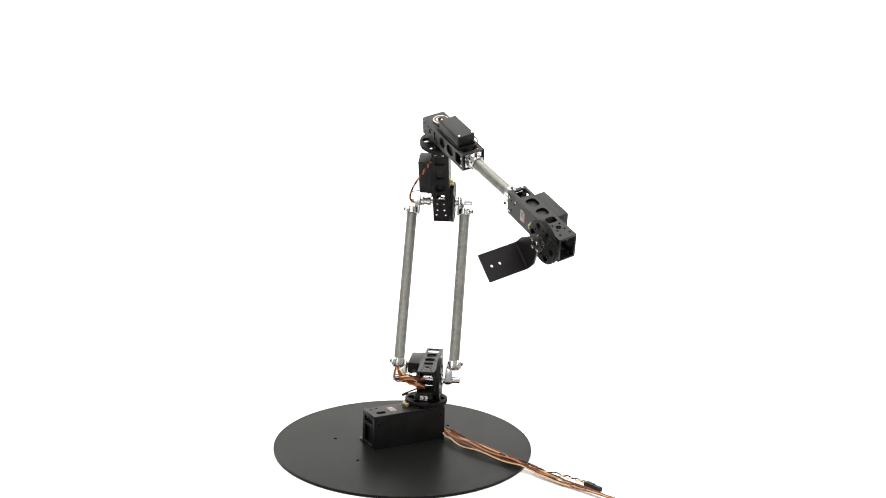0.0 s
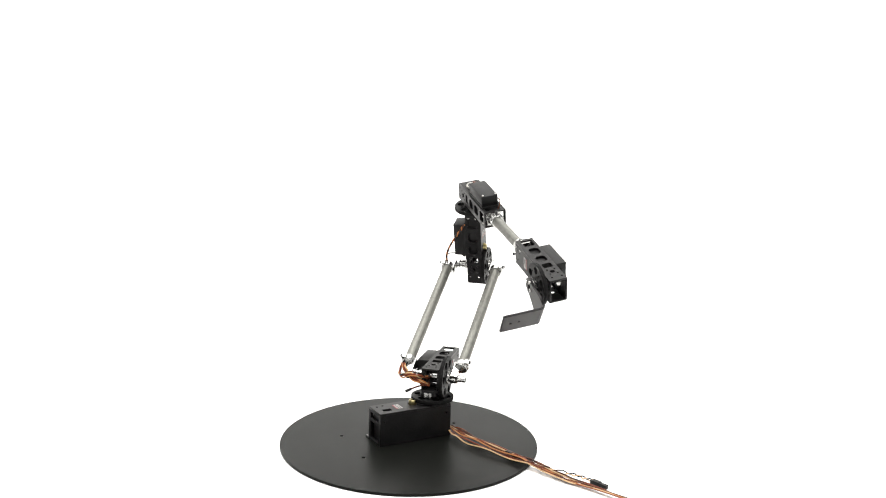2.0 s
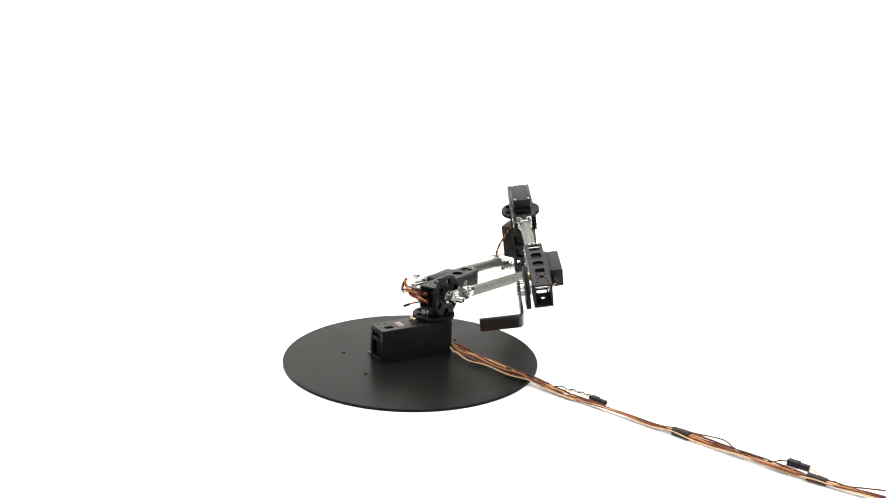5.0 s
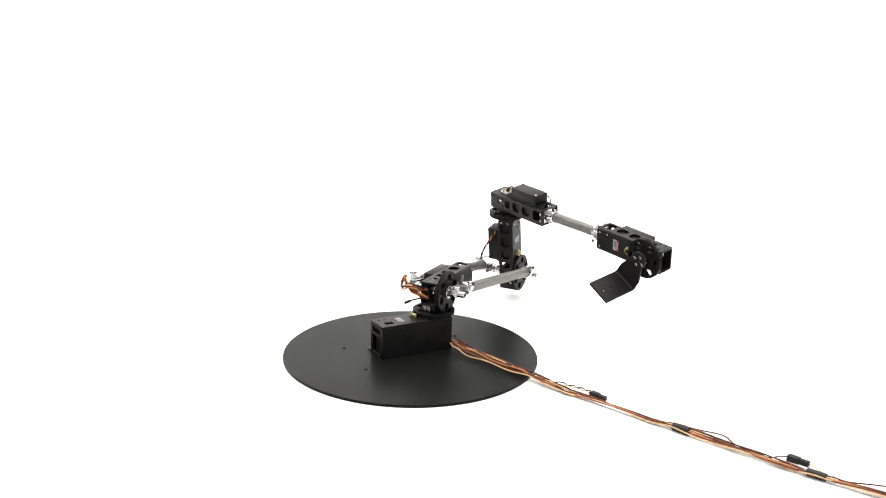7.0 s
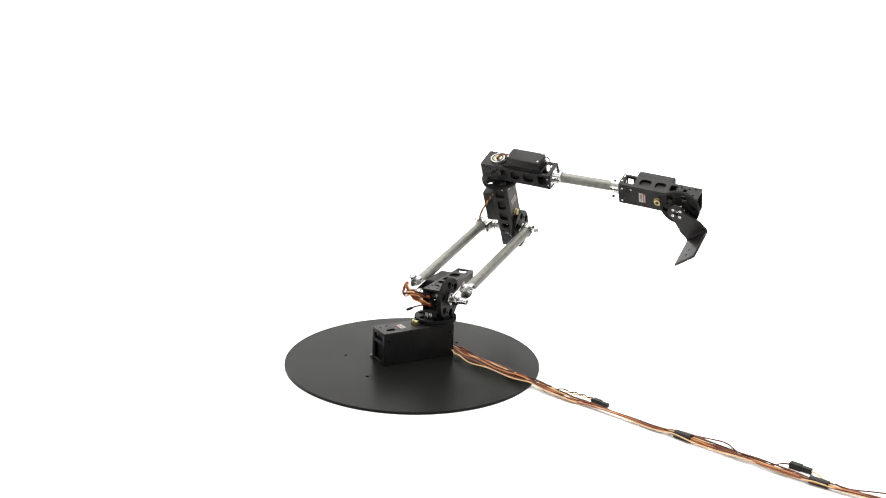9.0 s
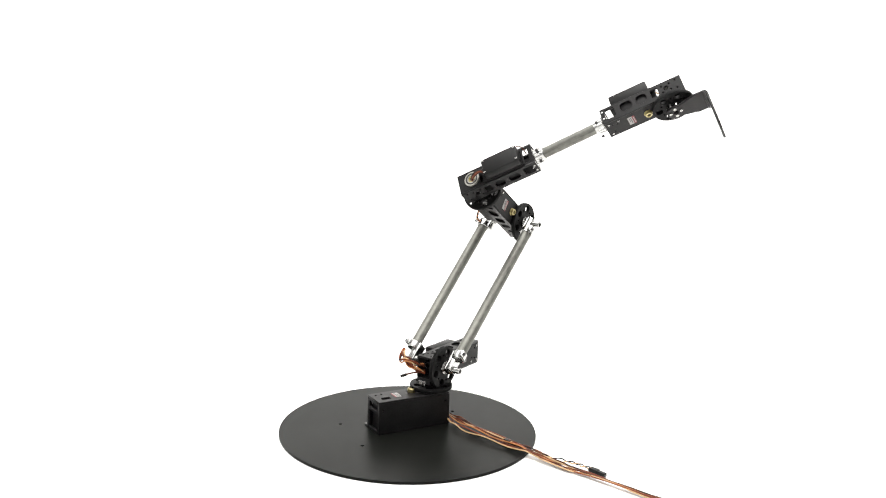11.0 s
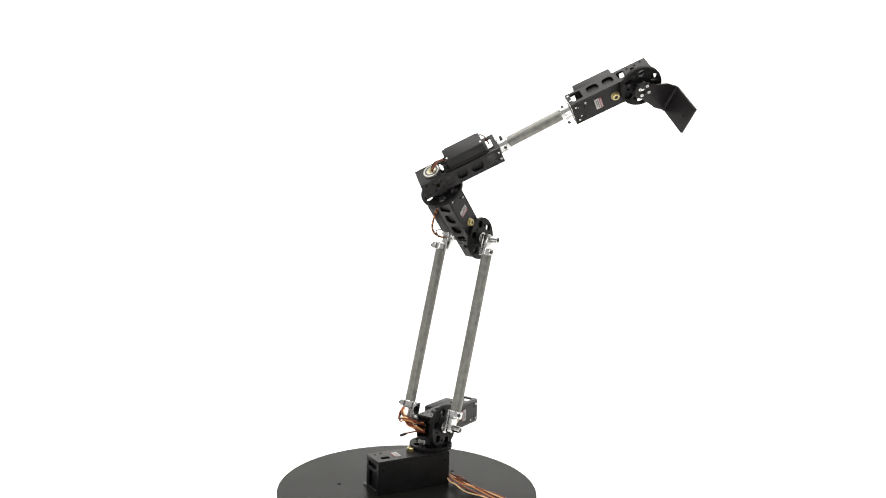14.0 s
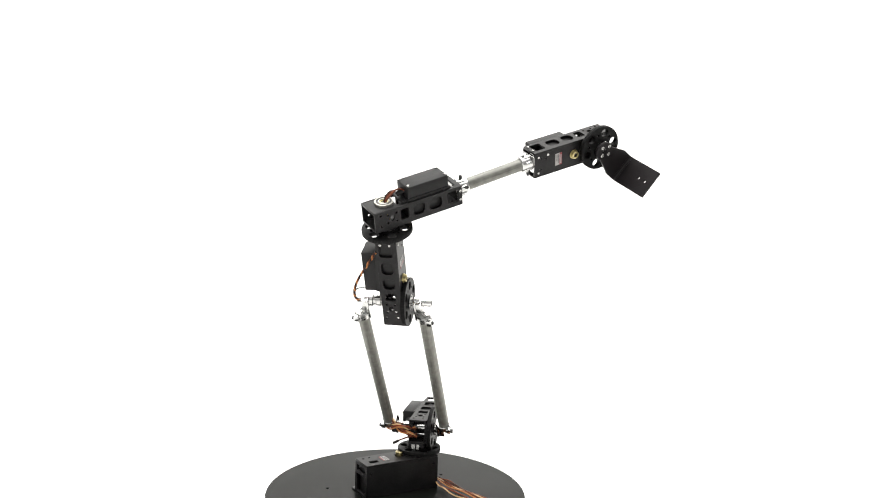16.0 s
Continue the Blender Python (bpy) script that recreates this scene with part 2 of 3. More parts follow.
def channel_mesh(m, back=BACK):
    """The box channel of a geared joint: axle at the origin, length along y, output along +x, with its windows and holes."""
    y0, y1 = back, FRONT
    windows = [slot(-0.0062, 0.0245, 0.0062, 0.0375, 0.0045), slot(-0.0062, 0.043, 0.0062, 0.0575, 0.0045), slot(-0.0068, 0.0640, 0.0068, 0.0770, 0.002), slot(-0.0058, 0.0100, 0.0058, 0.0192, 0.002)]
    dots = [ring(0.0013, 10, x, y) for x, y in ((-0.0045, 0.0050), (0.0045, 0.0050), (-0.0045, -0.0045), (0.0045, -0.0045), (-0.006, -0.012), (0.006, -0.012))]
    hub_hole = [ring(0.0030, 20)]
    made = []
    for s in (-1, 1):
        made.append(plate(slot(-HALF_X, y0, FACE, y1, 0.0006, 1), windows + dots + hub_hole, WALL, Matrix.Translation((0, 0, s * (HALF_Z - WALL / 2))), 0.00018))
    side_z = HALF_Z - WALL
    lie = frame_of((0, 0, 1), (0, 1, 0))
    face = [ring(0.0068, 24), ring(0.0052, 20, 0, 0.0301), ring(0.0012, 10, -0.0065, 0.0735), ring(0.0012, 10, 0.0065, 0.0735), ring(0.0012, 10, -0.005, 0.0675)]
    rear = [ring(0.0068, 24), slot(-0.0100, 0.0092, 0.0100, 0.0765, 0.001)]
    outline = slot(-side_z, y0, side_z, y1, 0.0003, 1)
    made.append(plate(outline, face, WALL, Matrix.Translation((FACE - WALL / 2, 0, 0)) @ lie, 0.00018))
    made.append(plate(outline, rear, WALL, Matrix.Translation((-HALF_X + WALL / 2, 0, 0)) @ lie, 0.00018))
    bm = plates(made)
    bm.transform(m)
    return bm


def servo_mesh(m, out=0.0272):
    """The servo's case: the bevelled body that stands on the back of the channel, its foot, its lugs, the wire boot and the part inside."""
    bm = bmesh.new()
    box(bm, (-out, 0.0202, -0.0100), (-0.0131, 0.0675, 0.0128), 0.0016)
    box(bm, (-0.0133, 0.0202, -0.0100), (-0.0098, 0.0675, 0.0128))
    box(bm, (-0.0122, 0.0140, -0.0092), (-0.0098, 0.0202, 0.0120), 0.0005)
    box(bm, (-0.0122, 0.0674, -0.0092), (-0.0098, 0.0702, 0.0120), 0.0005)
    box(bm, (-0.0100, 0.0205, -0.0116), (0.0072, 0.0610, 0.0116), 0.0006)
    rod(bm, (-0.0190, 0.0206, 0.0014), (-0.0158, 0.0132, 0.0014), 0.0040, 0.0022, bevel=0.0004, n=14)
    bm.transform(m)
    return bm


def geared_joint(name, m, label, back=BACK, out=0.0272):
    """The frame of one geared joint with its servo, pinion, sticker and screws, at the pose m in its part's space."""
    ob = part(name, channel_mesh(m, back), ANODISED, robot_arm, label)
    part("servo", servo_mesh(m, out), PLASTIC, ob, "black plastic servo case", True)
    bm = bmesh.new()
    rod(bm, (0.0085, 0.0301, 0), (0.0156, 0.0301, 0), 0.0042, bore=0.0025, bevel=0.0006)
    rod(bm, (0.0105, 0.0301, 0), (0.0128, 0.0301, 0), 0.0051, bevel=0.0004)
    bm.transform(m)
    pinion = part("pinion", bm, BRASS, ob, "brass drive pinion", True)
    # Dark hex plug added inside the pinion so that its bore reads dark.
    bm = bmesh.new()
    rod(bm, (0.0110, 0.0301, 0), (0.0138, 0.0301, 0), 0.0024, bevel=0.0004, n=6)
    bm.transform(m)
    part("bore_plug", bm, DARK_STEEL, pinion, "", True)
    for lo, hi, mat, what in (((FACE - 0.0001, 0.0462, -0.0070), (FACE + 0.0003, 0.0492, 0.0070), RED, "red printed strip"),
                              ((FACE - 0.0001, 0.0494, -0.0070), (FACE + 0.0003, 0.0548, 0.0070), PALE, "pale grey printed strip"),
                              ((FACE, 0.0505, -0.0056), (FACE + 0.00045, 0.0514, 0.0050), PRINT_AND_SHADE, "dark print bar"),
                              ((FACE, 0.0524, -0.0056), (FACE + 0.00045, 0.0532, 0.0020), PRINT_AND_SHADE, "dark print bar"),
                              ((FACE, 0.0470, -0.0050), (FACE + 0.00045, 0.0480, 0.0056), PALE, "pale print bar")):
        bm = bmesh.new()
        box(bm, lo, hi)
        bm.transform(m)
        part("print" if what.endswith("bar") else "sticker", bm, mat, ob, what)
    screws(ob, [(FACE, 0.0770, 0.0092), (FACE, 0.0770, -0.0092), (FACE, 0.0650, -0.0095)], (1, 0, 0), m)
    screws(ob, [(0.0048, 0.0790, HALF_Z), (-0.0048, 0.0790, HALF_Z)], (0, 0, 1), m)
    screws(ob, [(0.0048, 0.0790, -HALF_Z), (-0.0048, 0.0790, -HALF_Z)], (0, 0, -1), m)
    screws(ob, [(-out, y, z) for y in (0.0227, 0.0650) for z in (-0.0072, 0.0098)], (-1, 0, 0), m)
    return ob


def gear_mesh():
    """A fine-toothed spur gear with lightening holes, its axis along z and its faces at 1 and 5.6 mm."""
    outline = []
    for k in range(96):
        a = k * math.tau / 96
        for da, r in ((-0.022, 0.02565), (-0.012, 0.0260), (0.012, 0.0260), (0.022, 0.02565)):
            outline.append((r * math.cos(a + da), r * math.sin(a + da)))
    holes = [ring(0.0047, 18, 0.0182 * math.cos(k * math.tau / 6), 0.0182 * math.sin(k * math.tau / 6)) for k in range(6)]
    holes += [ring(0.0015, 10, 0.0165 * math.cos((k + 0.5) * math.tau / 6), 0.0165 * math.sin((k + 0.5) * math.tau / 6)) for k in range(6)]
    holes.append(ring(0.0032, 18))
    me = plate(outline, holes, 0.0046, Matrix.Translation((0, 0, 0.0033)), 0.0002)
    me.materials.append(GEAR_BLACK)
    return me


GEAR = gear_mesh()


def clamp_mesh(side):
    """A right-angle tube clamp: a split collar round the tube's end, a strap beside it, and a hub round the axle."""
    bm = bmesh.new()
    y = TUBE_BACK
    low, high, n = 0.0133, 0.0212, 28
    loops = []
    for rad, z in ((0.0066, low + 0.0005), (0.0070, low), (0.0078, low), (0.0083, low + 0.0005), (0.0083, high - 0.0005), (0.0078, high), (0.0066, high)):
        loops.append([bm.verts.new((rad * math.cos(k * math.tau / n), y + rad * math.sin(k * math.tau / n), z)) for k in range(n)])
    for p, q in zip(loops, loops[1:] + loops[:1]):
        for k in range(n):
            bm.faces.new((p[k], p[(k + 1) % n], q[(k + 1) % n], q[k]))
    bmesh.ops.recalc_face_normals(bm, faces=bm.faces[:])
    rod(bm, (0, y, low - 0.0012), (0, y, low + 0.0012), 0.0076, bore=0.0027, bevel=0.0005)
    # ears of the split, with the slit between them
    ear = 0.0068 if side > 0 else 0.0052
    box(bm, (side * ear - 0.0028, y - 0.0100, low), (side * ear + 0.0028, y - 0.0056, high), 0.0007)
    box(bm, (side * ear - 0.0028, y - 0.0047, low), (side * ear + 0.0028, y + 0.0010, high), 0.0007)
    # strap and hub
    x0, x1 = sorted((-side * 0.0098, -side * 0.0068))
    box(bm, (x0, -0.0085, -0.0050), (x1, 0.0050, high), 0.0008)
    w0, w1 = sorted((-side * 0.0090, -side * 0.0008))
    box(bm, (w0, -0.0080, -0.0046), (w1, 0.0044, 0.0140), 0.0010)
    rod(bm, (-side * 0.0098, 0, 0), (-side * 0.0035, 0, 0), 0.0062, bevel=0.0007)
    rod(bm, (-side * 0.0035, 0, 0), (-side * 0.0008, 0, 0), 0.0048, bevel=0.0005)
    me = bpy.data.meshes.new("tube_clamp")
    bm.to_mesh(me)
    bm.free()
    return me


# the round plate
def base_plate():
    holes = [ring(0.0021, 12, x, y) for x, y in ((-0.0819, 0.0108), (-0.0519, -0.0561), (0.0560, 0.0600))]
    me = plate(ring(0.1543, 160), holes, 0.0032, Matrix.Translation((-0.0008, 0.0005, -0.0016)), 0.0004)
    return mesh_part("base_plate", me, PLATE, robot_arm, "round matt black metal base plate")


base_plate()


# the fixed housing, its length along the heading, with its own axle at the origin
def base_housing():
    m = Matrix.Translation(AXIS) @ pose(0, 0, 0, 0, 0, HEAD) @ Matrix.Translation((0.0026, -0.0038, 0))
    x0, x1, w, h, t = -0.0822, 0.0128, 0.0162, 0.0408, 0.0025
    bm_list = []
    top_holes = [slot(-0.0735, -0.0085, -0.0625, -0.0020, 0.0010), ring(0.0055, 20, -0.0301, 0.0030), ring(0.0013, 10, -0.075, 0.009), ring(0.0013, 10, -0.067, 0.010)]
    bm_list.append(plate(slot(x0, -w, x1, w, 0.0008, 2), top_holes, t, Matrix.Translation((0, 0, h - t / 2)), 0.0005))
    stand = frame_of((1, 0, 0), (0, 0, 1))
    wall_holes = [ring(0.0012, 10, x0 + 0.006, 0.030), ring(0.0012, 10, x1 - 0.006, 0.030)]
    for s in (-1, 1):
        bm_list.append(plate(slot(x0, 0, x1, h - t, 0.0004, 1), [list(q) for q in wall_holes], t, Matrix.Translation((0, s * (w - t / 2), 0)) @ stand))
    end = frame_of((0, 1, 0), (0, 0, 1))
    wi = w - t
    bm_list.append(plate(slot(-wi, 0, wi, h - t, 0.0004, 1), [slot(-wi + 0.003, 0.004, wi - 0.003, 0.0245, 0.001), slot(-wi + 0.003, 0.0285, wi - 0.003, 0.0355, 0.001)], t, Matrix.Translation((x0 + t / 2, 0, 0)) @ end))
    bm_list.append(plate(slot(-wi, 0, wi, h - t, 0.0004, 1), [slot(-0.006, 0.003, 0.006, 0.015, 0.002)], t, Matrix.Translation((x1 - t / 2, 0, 0)) @ end))
    bm = plates(bm_list)
    bm.transform(m)
    ob = part("base_housing", bm, ANODISED, robot_arm, "black box housing of the turning joint")
    bm = bmesh.new()
    box(bm, (-0.0775, -0.0125, 0.0010), (-0.0210, 0.0125, 0.0378), 0.001)
    bm.transform(m)
    part("servo", bm, PLASTIC, ob, "black plastic servo case")
    bm = bmesh.new()
    rod(bm, (-0.0301, 0.0030, 0.0375), (-0.0301, 0.0030, 0.0458), 0.0046, bore=0.0026, bevel=0.0006)
    bm.transform(m)
    part("pinion", bm, BRASS, ob, "brass drive pinion", True)
    for lo, hi, mat, what in (((-0.0560, -0.0070, 0.0406), (-0.0545, 0.0070, 0.0411), RED, "red printed strip"),
                              ((-0.0543, -0.0070, 0.0406), (-0.0480, 0.0070, 0.0411), PALE, "pale grey printed strip"),
                              ((-0.0530, -0.0060, 0.0408), (-0.0518, 0.0060, 0.04125), PRINT_AND_SHADE, "dark print bar"),
                              ((-0.0505, -0.0060, 0.0408), (-0.0495, 0.0030, 0.04125), PRINT_AND_SHADE, "dark print bar")):
        bm = bmesh.new()
        box(bm, lo, hi)
        bm.transform(m)
        part("print" if what.endswith("bar") else "sticker", bm, mat, ob, what)
    for x, y in ((x0 + 0.004, w + 0.004), (x1 - 0.004, w + 0.004)):
        s = 1 if y > 0 else -1
        bm = bmesh.new()
        box(bm, (x - 0.004, min(y + s * 0.004, y - s * 0.005), 0.0), (x + 0.004, max(y + s * 0.004, y - s * 0.005), 0.0022), 0.0005)
        rod(bm, (x, y, 0.002), (x, y, 0.0042), 0.0022, bevel=0.0004, n=12)
        bm.transform(m)
        part("foot", bm, DARK_STEEL, ob)
    return ob


base_housing()


# the turning shoulder
def shoulder():
    ob = geared_joint("shoulder_frame", Matrix(), "black slotted channel of the shoulder joint")
    low = 0.0420 - SHOULDER_Z
    spin = Matrix.Translation((0, -SHOULDER_Y, low))
    mesh_part("turntable_gear", GEAR, GEAR_BLACK, ob, "black spur gear", m=spin)
    bm = bmesh.new()
    rod(bm, (0, -SHOULDER_Y, low + 0.0053), (0, -SHOULDER_Y, low + 0.0085), 0.0150, bevel=0.0008, n=40)
    part("turntable_hub", bm, GEAR_BLACK, ob, "black hub on the gear")
    bm = bmesh.new()
    box(bm, (-0.0097, -0.0186, low + 0.0080), (0.0092, 0.0190, -HALF_Z), 0.0008)
    part("mounting_block", bm, ANODISED, ob)
    bm = bmesh.new()
    box(bm, (-0.0062, -0.0205, low + 0.0062), (-0.0012, -0.0150, low + 0.0132), 0.0008)
    box(bm, (-0.0004, -0.0205, low + 0.0062), (0.0036, -0.0150, low + 0.0132), 0.0008)
    part("hub_clamp", bm, SHINY, ob, "bright aluminium hub clamp")
    for s in (-1, 1):
        bm = bmesh.new()
        rod(bm, (s * 0.0095, 0, 0), (s * 0.0115, 0, 0), 0.0085, bore=0.0045, bevel=0.0004)
        part("bearing", bm, STEEL, ob, "steel ball bearing", True)
    paths, rnd = [], random.Random(3)
    for k in range(13):
        w = lambda q: rnd.uniform(-q, q)
        if k % 2 == 0:
            paths.append([(-0.003 + w(0.003), -0.0150, -0.006 + w(0.003)), (-0.009 + w(0.002), -0.0215, -0.003 + w(0.003)), (-0.020 + w(0.002), -0.0240 + w(0.002), 0.004 + w(0.003)),
                          (-0.030 + w(0.002), -0.0200 + w(0.002), 0.012 + w(0.002)), (-0.0345 + w(0.002), -0.0140, 0.0170 + w(0.002))])
        else:
            paths.append([(-0.003 + w(0.003), -0.0150, 0.003 + w(0.003)), (-0.011 + w(0.002), -0.0230, 0.007 + w(0.003)), (-0.022 + w(0.002), -0.0265 + w(0.002), 0.009 + w(0.003)),
                          (-0.033 + w(0.002), -0.0225 + w(0.002), 0.004 + w(0.003)), (-0.0385 + w(0.001), -0.0165, 0.007 + w(0.003)), (-0.0375 + w(0.001), -0.0110, 0.0150 + w(0.002))])
    for mat, pts in zip((WIRE_ORANGE, WIRE_BROWN, WIRE_YELLOW, WIRE_RED, WIRE_BROWN, WIRE_BLACK, WIRE_ORANGE, WIRE_BROWN, WIRE_RED, WIRE_YELLOW, WIRE_BROWN, WIRE_ORANGE, WIRE_RED), paths):
        bm = bmesh.new()
        cord(bm, smooth_path(pts), 0.0009)
        part("wire", bm, mat, ob, "", True)
    bm = bmesh.new()
    cord(bm, smooth_path([(-0.004, -0.0150, -0.007), (-0.010, -0.0215, -0.0065), (-0.017, -0.0255, -0.0085), (-0.0215, -0.0275, -0.0105)]), 0.0011)
    lead = part("wire", bm, WIRE_BROWN, ob, "short brown lead", True)
    bm = bmesh.new()
    cord(bm, smooth_path([(-0.020, -0.0268, -0.0098), (-0.0235, -0.0285, -0.0115), (-0.0265, -0.0295, -0.0130)]), 0.0018)
    part("wire_tip", bm, WIRE_BLACK, lead, "black sleeved tip", True)
    return ob


shoulder_frame = shoulder()


# the upper arm: two axles, two tubes and their clamps, with the gears of the shoulder and the elbow
def upper_arm():
    bm = bmesh.new()
    rod(bm, (-0.0420, 0, 0), (0.0408, 0, 0), 0.0039, bore=0.0028, bevel=0.0004)
    ob = part("upper_arm", bm, SHINY, robot_arm, "pair of grey aluminium tubes clamped on axles", True)
    bm = bmesh.new()
    rod(bm, (-0.0400, 0, UPPER), (0.0410, 0, UPPER), 0.0039, bore=0.0028, bevel=0.0004)
    part("axle", bm, SHINY, ob, "hollow bright aluminium axle", True)
    right, left = clamp_mesh(1), clamp_mesh(-1)
    for x, me, s in ((TUBE_IN[0], left, -1), (TUBE_IN[1], right, 1)):
        bm = bmesh.new()
        rod(bm, (x, TUBE_BACK, 0.0150), (x, TUBE_BACK, UPPER - 0.0150), 0.00655, bore=0.0052, n=32)
        tube = part("tube", bm, TUBE, ob, "", True)
        # A dark disc at each end puts the bore's shade into colour.
        for z in (0.0142, UPPER - 0.0142):
            bm = bmesh.new()
            rod(bm, (x, TUBE_BACK, z), (x, TUBE_BACK, z + (0.002 if z < 0.1 else -0.002)), 0.0056, n=20)
            part("tube_shade", bm, PRINT_AND_SHADE, tube, "dark disc standing for the shade inside the tube end")
        if s > 0:
            bm = bmesh.new()
            for k in range(22):
                if k % 5 == 4:
                    continue
                a = radians(-118 + 2 * math.sin(k))
                c, d = 0.00655 * math.cos(a), 0.00655 * math.sin(a)
                z = 0.045 + 0.0072 * k
                rod(bm, (x + c * 0.97, TUBE_BACK + d * 0.97, z), (x + c * 1.012, TUBE_BACK + d * 1.012, z), 0.00075, n=6)
            part("print", bm, PRINT_AND_SHADE, tube, "faded dark print marks")
        for m in (Matrix.Translation((x, 0, 0)), Matrix.Translation((x, 0, UPPER)) @ Matrix.Diagonal((1, 1, -1, 1))):
            bm = bmesh.new()
            bm.from_mesh(me)
            bm.transform(m)
            if m[2][2] < 0:
                bmesh.ops.reverse_faces(bm, faces=bm.faces[:])
            part("tube_clamp", bm, SHINY, ob, "bright machined aluminium clamp", True)
            k = m[2][2]
            z = m[2][3] + k * 0.0173
            bm = bmesh.new()
            rod(bm, (x + s * 0.0065, TUBE_BACK - 0.0076, z), (x + s * (0.0116 if s > 0 else 0.0100), TUBE_BACK - 0.0076, z), 0.0022, bore=0.0010, bevel=0.0004, n=14)
            part("clamp_screw", bm, DARK_STEEL, ob, "", True)
    for z in (0, UPPER):
        mesh_part("gear", GEAR, GEAR_BLACK, ob, "black spur gear with round holes", m=Matrix.Translation((0.0122, 0, z)) @ frame_of((0, 1, 0), (0, 0, 1)))
        bm = bmesh.new()
        rod(bm, (0.0182, 0, z), (0.0194, 0, z), 0.0078, bevel=0.0004)
        rod(bm, (0.0190, 0, z), (0.0232, 0, z), 0.0048, bevel=0.0005)
        part("gear_hub", bm, SHINY, ob, "bright aluminium gear hub", True)
        for k in range(4):
            a = radians(45 + 90 * k)
            screws(ob, [(0.0194, 0.0062 * math.cos(a), z + 0.0062 * math.sin(a))], (1, 0, 0))
        bm = bmesh.new()
        rod(bm, (-0.0262, 0, z), (-0.0212, 0, z), 0.0068, bevel=0.0006)
        rod(bm, (-0.0214, 0, z), (-0.0178, 0, z), 0.0056)
        rod(bm, (-0.0180, 0, z), (-0.0128, 0, z), 0.0066, bevel=0.0006)
        part("shaft_collar", bm, SHINY, ob, "", True)
    return ob


upper_arm_part = upper_arm()


# the elbow, standing on the upper axle
def elbow():
    m = frame_of((1, 0, 0), (0, 0, 1), (0.0012, 0, 0))
    ob = geared_joint("elbow_frame", m, "black slotted channel of the elbow joint", -0.0215)
    for s in (-1, 1):
        bm = bmesh.new()
        rod(bm, (s * 0.0095 + 0.0012, 0, 0), (s * 0.0112 + 0.0008, 0, 0), 0.0085, bore=0.0045, bevel=0.0004)
        part("bearing", bm, STEEL, ob, "steel ball bearing", True)
    fx, fy = SWING_AT
    bm = bmesh.new()
    box(bm, (fx - 0.0100, fy - 0.0110, 0.0800), (fx + 0.0085, fy + 0.0150, 0.0875), 0.0006)
    box(bm, (-0.0062, -0.0118, 0.0600), (0.0086, 0.0118, 0.0805), 0.0006)
    rod(bm, (fx, fy, 0.0860), (fx, fy, 0.0896), 0.0120, bevel=0.0005)
    rod(bm, (fx, fy, 0.0940), (fx, fy, 0.1000), 0.0110, bevel=0.0005)
    part("end_block", bm, ANODISED, ob)
    bm = bmesh.new()
    rod(bm, (fx, fy, 0.0935), (fx, fy, 0.0962), 0.0128, bevel=0.0008, n=48)
    part("cover_disc", bm, GEAR_BLACK, ob, "black disc over the gear")
    mesh_part("gear", GEAR, GEAR_BLACK, ob, "black spur gear with round holes", m=Matrix.Translation((fx, fy, 0.0888)))
    lead = smooth_path([(-0.0098, -0.0152, 0.0690), (-0.0155, -0.0160, 0.0600), (-0.0240, -0.0172, 0.0475), (-0.0315, -0.0172, 0.0345), (-0.0365, -0.0150, 0.0215), (-0.0380, -0.0110, 0.0100), (-0.0355, -0.0075, 0.0030)], 14)
    for k, mat in enumerate((WIRE_ORANGE, WIRE_BROWN, WIRE_BLACK)):
        bm = bmesh.new()
        turned = [q + 0.0010 * Vector((math.cos(k * 2.1 + i * 0.55), math.sin(k * 2.1 + i * 0.55), 0)) for i, q in enumerate(lead)]
        cord(bm, turned, 0.00075)
        part("wire", bm, mat, ob, "", True)
    bm = bmesh.new()
    cord(bm, smooth_path([(-0.0385, -0.010, 0.010), (-0.0365, -0.011, 0.019), (-0.030, -0.011, 0.0225), (-0.020, -0.009, 0.0215)]), 0.0007)
    part("wire", bm, WIRE_BLACK, ob, "", True)
    return ob


elbow_frame = elbow()


def socket_mesh(y, way):
    """A tube socket in a channel's end: a square flange with bolt bosses and a ribbed collar."""
    bm = bmesh.new()
    box(bm, (-0.0100, min(y, y - way * 0.005), -0.0088), (0.0100, max(y, y - way * 0.005), 0.0088), 0.0008)
    rod(bm, (0, y, 0), (0, y + way * 0.0125, 0), 0.0090, 0.0086, bevel=0.0008)
    for k in range(8):
        a = (k + 0.5) * math.tau / 8
        c, s = 0.0084 * math.cos(a), 0.0084 * math.sin(a)
        rod(bm, (c, y + way * 0.001, s), (c, y + way * 0.0085, s), 0.0017, bevel=0.0004, n=8)
    return bm


